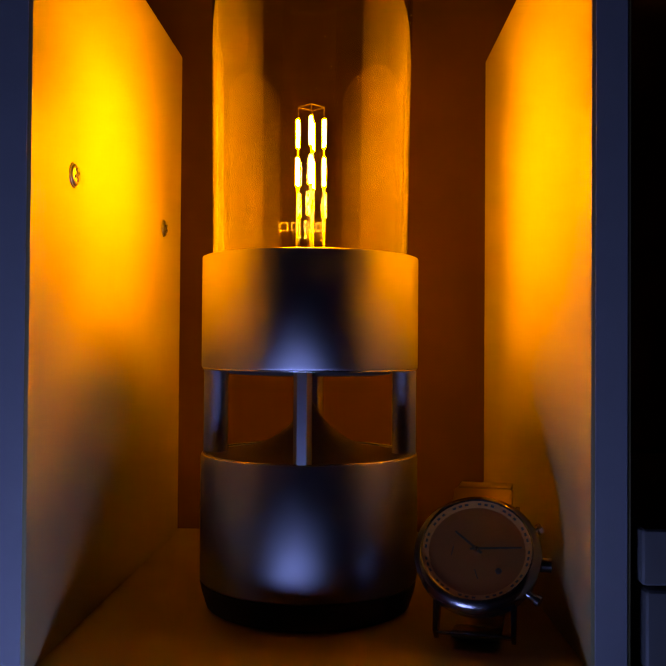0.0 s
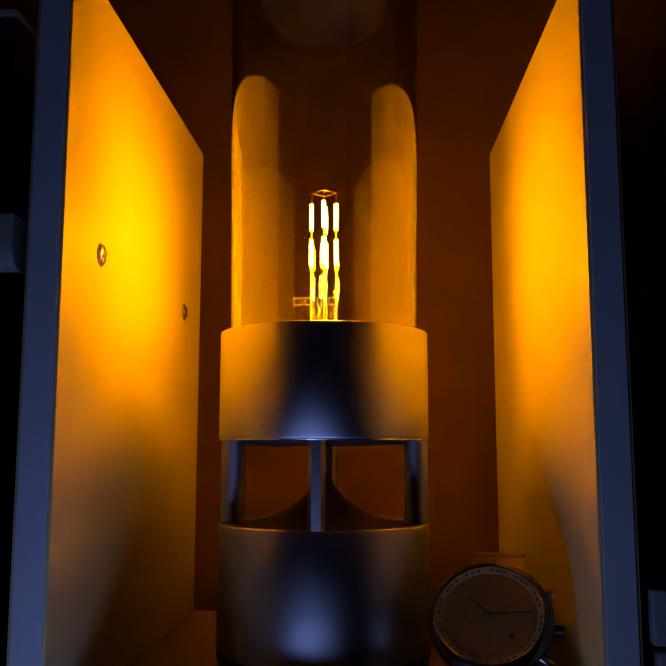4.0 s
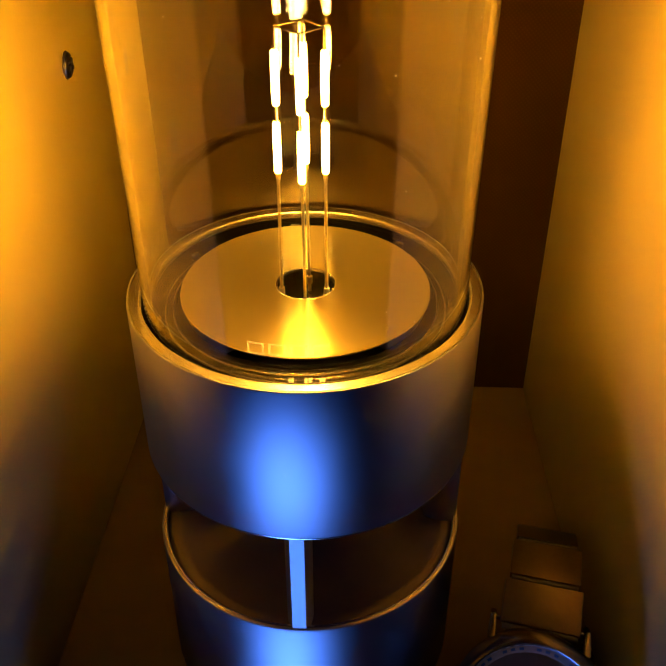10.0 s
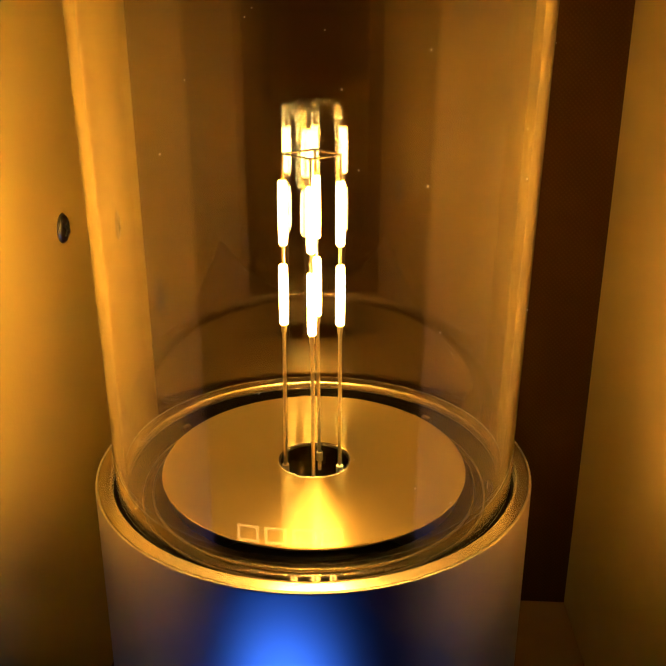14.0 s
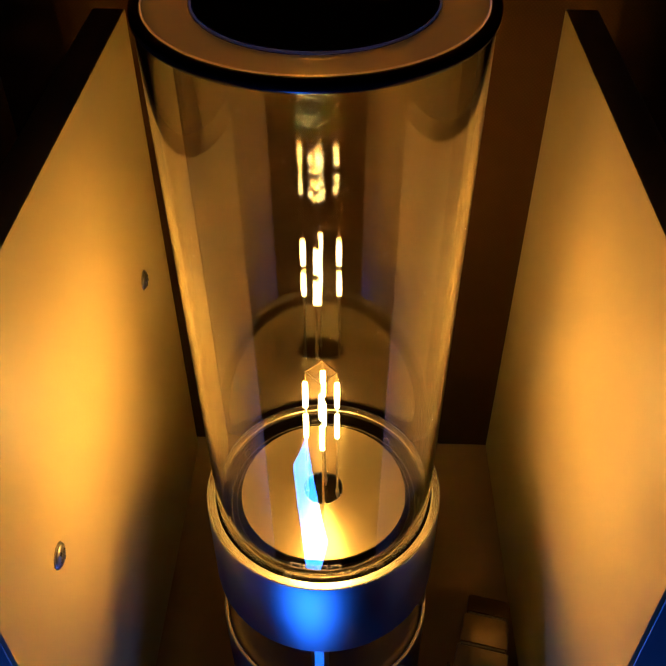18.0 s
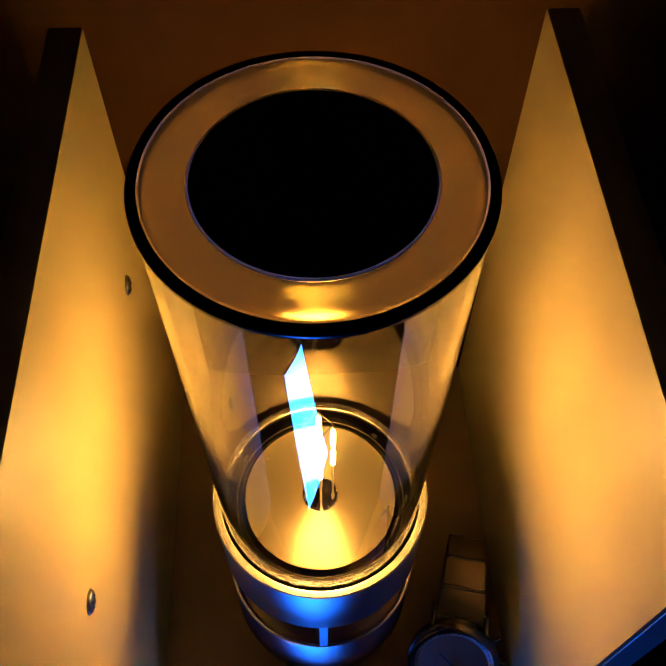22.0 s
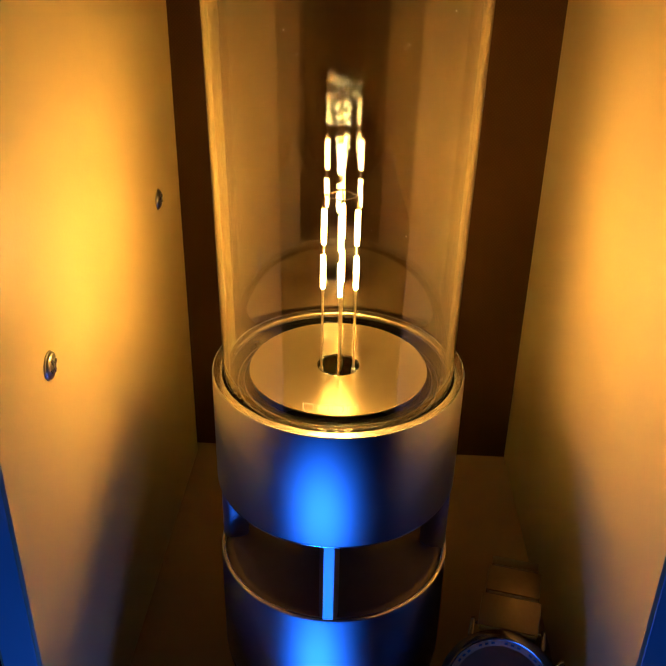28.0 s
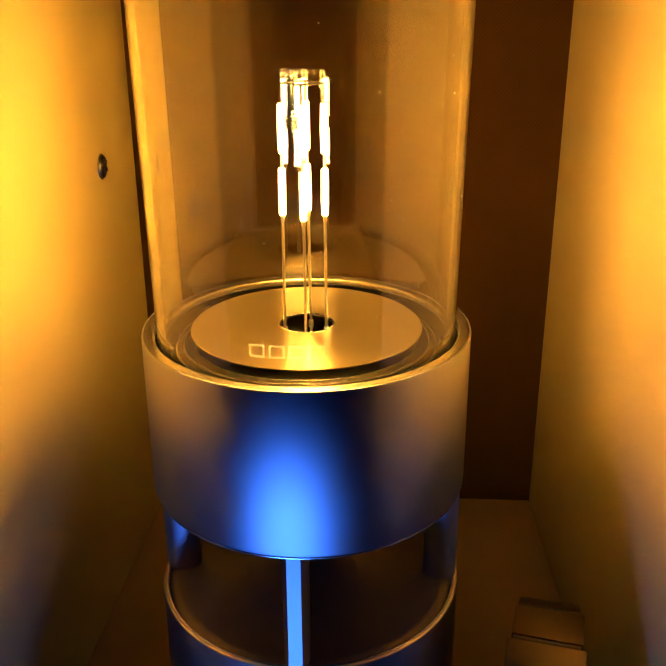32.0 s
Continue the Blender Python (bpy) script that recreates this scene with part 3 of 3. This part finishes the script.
    ring = part("cap_ring", lathe(under + [(0.0274, Z_CAP - 0.0009)] + over[1:] + [under[0]], 160), FROSTED, cap, "satin translucent ring glowing amber")
    # pale torus drawn in as the highlight along the ring's polished outer edge
    part("cap_edge_highlight", lathe(rounded(0.0372, 0.0377, Z_CAP - 0.0004, Z_CAP + 0.0001, 0.0002), 160), LIP_HIGHLIGHT, cap, "thin pale ring drawn as the cap edge's highlight")
    part("cap_inner_lip", lathe(rounded(0.0268, 0.0273, Z_CAP - 0.0009, Z_CAP - 0.0003, 0.0002), 128), LIP_HIGHLIGHT, cap, "thin pale inner lip round the disc")
    ring.visible_shadow = False
    part("cap_disc", lathe([(0, Z_CAP - 0.0040), (0.0267, Z_CAP - 0.0040), (0.0268, Z_CAP - 0.0006), (0.0265, Z_CAP - 0.0003), (0, Z_CAP - 0.0003)], 128), CAP_BLACK, cap, "matt black round disc")
    return sp


build_speaker()


# ---- the wrist watch ----
def build_watch():
    yaw, lean = 12.0, 40.0
    m = pose(0.0582, -0.0442, 0.0299) @ pose(0, 0, 0, 0, 0, -yaw) @ pose(0, 0, 0, 90 - lean, 0, 0) @ Matrix.Scale(1.07, 4)
    # local axes: x along the face, y up the face, z out of the face
    w = thing("wrist_watch", "steel chronograph wrist watch with brown dial standing on its closed bracelet", "watch", m)
    case = part("case", lathe([(0, -0.0122), (0.0140, -0.0122), (0.0146, -0.0119), (0.0152, -0.0110), (0.0153, -0.0096), (0.0162, -0.0092), (0.0168, -0.0086), (0.0169, -0.0078), (0.0178, -0.0073), (0.0187, -0.0064), (0.0190, -0.0054), (0.0191, -0.0018), (0.0189, -0.0008), (0.0170, -0.0006), (0, -0.0006)], 96), CASE_STEEL, w, "round steel case")
    part("bezel", lathe([(0.0166, 0.0004), (0.0166, 0.0015), (0.0170, 0.0018), (0.0177, 0.0015), (0.0186, 0.0006), (0.0193, -0.0004), (0.0194, -0.0009), (0.0188, -0.0012), (0.0166, -0.0012), (0.0166, 0.0004)], 96), BEZEL_STEEL, case, "dark polished steel bezel")
    part("dial", lathe([(0, 0.0003), (0.0150, 0.0003), (0.0150, -0.0002), (0, -0.0002)], 96), DIAL, w, "plain brown dial")
    ch = part("chapter_ring", lathe([(0.0146, 0.0004), (0.0166, 0.0012), (0.0166, -0.0002), (0.0146, -0.0002), (0.0146, 0.0004)], 96), CHAPTER, w, "tan sloping chapter ring")
    for k in range(48):
        if k % 4 == 3:
            continue
        a = 2 * math.pi * k / 48
        bm = box(-0.00055, 0.00055, -0.00035, 0.00035, 0.0, 0.00014)
        bmesh.ops.transform(bm, matrix=pose(0.0156 * math.sin(a), 0.0156 * math.cos(a), 0.00076, 0, 0, -math.degrees(a)) @ pose(0, 0, 0, 22, 0, 0), verts=bm.verts[:])
        part("minute_mark", bm, INK, ch, smooth=0)
    for name, dx, dy, ln, wd, z in (("hour_hand", -0.76, 0.62, 0.0088, 0.00045, 0.0010), ("minute_hand", 0.996, 0.09, 0.0135, 0.0004, 0.0013)):
        bm = prism([(-wd, -0.002), (wd, -0.002), (wd * 0.7, ln), (-wd * 0.7, ln)], z, z + 0.0002)
        bmesh.ops.rotate(bm, cent=(0, 0, 0), matrix=Matrix.Rotation(math.atan2(dy, dx) - math.pi / 2, 3, "Z"), verts=bm.verts[:])
        part(name, bm, INK, w, "black " + name.replace("_", " "), 0)
    part("hand_boss", lathe([(0, 0.0017), (0.0007, 0.0016), (0.0008, 0.0003)], 24), STEEL, w)
    for cx, cy in ((-0.0072, 0.0), (0.0, -0.0072)):
        bm = box(-0.00016, 0.00016, -0.0008, 0.0024, 0.0004, 0.0006)
        bmesh.ops.transform(bm, matrix=pose(cx, cy, 0, 0, 0, 200 + 4000 * cx), verts=bm.verts[:])
        part("sub_hand", bm, INK, w, smooth=0)
    part("date_window", lathe([(0, 0.0006), (0.0009, 0.0006), (0.0010, 0.0003)], 20, Matrix.Translation((0.0068, -0.0064, 0))), INK, w, "small dark date disc")
    crystal = part("crystal", lathe([(0, 0.0024), (0.0120, 0.0022), (0.0164, 0.0017), (0.01655, 0.0011), (0.0120, 0.0016), (0, 0.0018)], 96), CRYSTAL, w, "domed clear crystal")
    crystal.visible_shadow = False
    # crown and pushers
    crown = rod((0.0188, 0.0, -0.0062), (0.0222, 0.0, -0.0062), 0.0023, 24)
    part("crown", crown, BEZEL_STEEL, w, "ribbed steel crown", 25)
    for s in (1, -1):
        a = radians(33 * s)
        c, n = Vector((math.cos(a), math.sin(a), 0)), Vector((0, 0, -0.0060))
        p = part("pusher", rod(c * 0.0185 + n, c * 0.0212 + n, 0.0011, 16), STEEL, w, "chronograph pusher")
        part("pusher_cap", rod(c * 0.0212 + n, c * 0.0226 + n, 0.0017, 16), STEEL, p)
    # lugs
    for sx in (-1, 1):
        for sy in (-1, 1):
            tip = 0.0236 if sy < 0 else 0.0203
            out = [(sx * 0.0104, sy * 0.0150), (sx * 0.0124, sy * 0.0150), (sx * 0.0122, sy * tip), (sx * 0.0108, sy * tip)]
            bm = prism(out, -0.0090, -0.0030, 0.0004)
            for v in bm.verts:
                if abs(v.co.y) > 0.0195:
                    v.co.z -= 0.0030 if sy < 0 else 0.0042
            part("lug", bm, BEZEL_STEEL, w, smooth=30)
    for sy in (-1, 1):
        part("spring_bar", rod((-0.0110, sy * (0.0207 - 0.0018 * sy), -0.0100), (0.0110, sy * (0.0207 - 0.0018 * sy), -0.0100), 0.0006), STEEL, w)
    return w, m


watch, WM = build_watch()


def build_bracelet():
    """Flat links from the upper lugs back over the top, down behind and forward along the shelf to the lower lugs."""
    inv = WM.inverted()
    fwd = Vector((math.sin(radians(12)), math.cos(radians(12)), 0))
    up = Vector((0, 0, 1))
    start = WM @ Vector((0, 0.0180, -0.0068))
    end = WM @ Vector((0, -0.0225, -0.0105))
    side = Vector((fwd.y, -fwd.x, 0))
    # (distance behind the start along fwd, height)
    d_end = (end - start).dot(fwd)
    keys = [(0.0, start.z), (0.007, 0.0440), (0.018, 0.0452), (0.030, 0.0436), (0.0395, 0.0360), (0.0435, 0.0240), (0.0405, 0.0120), (0.032, 0.0045), (0.018, 0.0022), (0.0, 0.0021), (-0.012, 0.0022), (d_end + 0.004, 0.0040), (d_end, end.z)]
    line = [Vector((start.x, start.y, 0)) + fwd * d + up * z for d, z in keys]
    dense = []
    for i in range(len(line) - 1):
        p0, p1, p2, p3 = line[max(i - 1, 0)], line[i], line[i + 1], line[min(i + 2, len(line) - 1)]
        for s in range(12):
            t = s / 12
            dense.append(0.5 * ((2 * p1) + (p2 - p0) * t + (2 * p0 - 5 * p1 + 4 * p2 - p3) * t * t + (3 * p1 - p0 - 3 * p2 + p3) * t ** 3))
    dense.append(line[-1])
    pitch = 0.0131
    joints = [dense[0]]
    for p in dense[1:]:
        if (p - joints[-1]).length >= pitch:
            joints.append(p)
    joints.append(dense[-1])
    for i, (a, b) in enumerate(zip(joints, joints[1:])):
        d = (b - a)
        ln = d.length
        if ln < 0.004:
            continue
        d.normalize()
        out = side.cross(d)
        half = 0.0104 - 0.0009 * min(i, 3) if i < 8 else 0.0078
        bm = box(-half, half, 0.0006, ln - 0.0006, -0.0012, 0.0012, 0.0005, 2)
        rot = Matrix((side, d, out)).transposed().to_4x4()
        bmesh.ops.transform(bm, matrix=inv @ Matrix.Translation(a) @ rot, verts=bm.verts[:])
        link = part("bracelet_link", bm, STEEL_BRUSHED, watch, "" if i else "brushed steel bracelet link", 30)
        pin = rod(a - side * (half - 0.0006), a + side * (half - 0.0006), 0.0009, 12)
        bmesh.ops.transform(pin, matrix=inv, verts=pin.verts[:])
        part("link_pin", pin, STEEL_DARK, link, "dark joint pin")


build_bracelet()


# ---- neighbouring furniture ----
def build_left_unit():
    u = thing("side_shelf", "white shelf board of a neighbouring unit in the dark", "shelf", group="neighbouring shelves")
    edge = [(-0.0805, 0.1592), (-0.0805, 0.1490)] + [(-0.0735 - 0.0070 * math.cos(radians(a)), 0.1490 - 0.0072 * math.sin(radians(a))) for a in range(10, 91, 10)] + [(0.125, 0.1418), (0.125, 0.1594), (-0.0803, 0.1594)]
    bm = prism(edge, -0.32, -0.0940)
    bmesh.ops.transform(bm, matrix=Matrix(((0, 0, 1, 0), (1, 0, 0, 0), (0, 1, 0, 0), (0, 0, 0, 1))), verts=bm.verts[:])
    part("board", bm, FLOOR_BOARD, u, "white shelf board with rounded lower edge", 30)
    # solid near-black box put in for the unlit space below the board
    part("dark_fill", box(-0.32, -0.0945, -0.0725, 0.125, -0.0003, 0.1416, 0.0005), CHANNEL_BLACK, u, "black box standing in for the dark space under the board", 30)
    return u


def build_right_unit():
    u = thing("drawer_unit", "low white drawer unit beside the shelf in the dark", "drawers", group="")
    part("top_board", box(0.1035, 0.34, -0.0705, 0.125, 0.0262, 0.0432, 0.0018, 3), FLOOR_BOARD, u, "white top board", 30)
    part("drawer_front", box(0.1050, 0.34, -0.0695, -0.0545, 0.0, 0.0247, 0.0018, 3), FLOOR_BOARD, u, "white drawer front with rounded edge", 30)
    part("carcass", box(0.1065, 0.338, -0.0540, 0.125, 0.0, 0.0260, 0.0004), DARK_BOX, u, smooth=30)
    return u


build_left_unit()
build_right_unit()
crate = thing("storage_box", "dark grey card box with a pale top edge", "box")
part("body", box(-0.26, -0.1195, -0.030, 0.10, 0.1596, 0.2535, 0.0015), DARK_BOX, crate, smooth=30)
part("lid_edge", box(-0.261, -0.1190, -0.0312, 0.101, 0.2537, 0.2560, 0.0008), GREY_EDGE, crate, "pale grey lid edge", 30)

# ---- the desk and the phone ----
desk = thing("desk", "dark veneered desk below the shelf", "desk")
part("desktop", box(-0.6, 0.6, -0.75, 0.125, -0.105, -0.083, 0.002), DESK_WOOD, desk, smooth=30)
for sx in (-0.56, 0.56):
    for sy in (-0.71, 0.08):
        part("leg", box(sx - 0.02, sx + 0.02, sy - 0.02, sy + 0.02, -0.70, -0.105, 0.002), DESK_WOOD, desk, smooth=30)
plinth = thing("shelf_plinth", "dark board plinth carrying the shelf on the desk", "plinth")
part("plinth_box", box(-0.125, 0.145, -0.055, 0.125, -0.083, -0.0172, 0.001), DARK_BOX, plinth, smooth=30)


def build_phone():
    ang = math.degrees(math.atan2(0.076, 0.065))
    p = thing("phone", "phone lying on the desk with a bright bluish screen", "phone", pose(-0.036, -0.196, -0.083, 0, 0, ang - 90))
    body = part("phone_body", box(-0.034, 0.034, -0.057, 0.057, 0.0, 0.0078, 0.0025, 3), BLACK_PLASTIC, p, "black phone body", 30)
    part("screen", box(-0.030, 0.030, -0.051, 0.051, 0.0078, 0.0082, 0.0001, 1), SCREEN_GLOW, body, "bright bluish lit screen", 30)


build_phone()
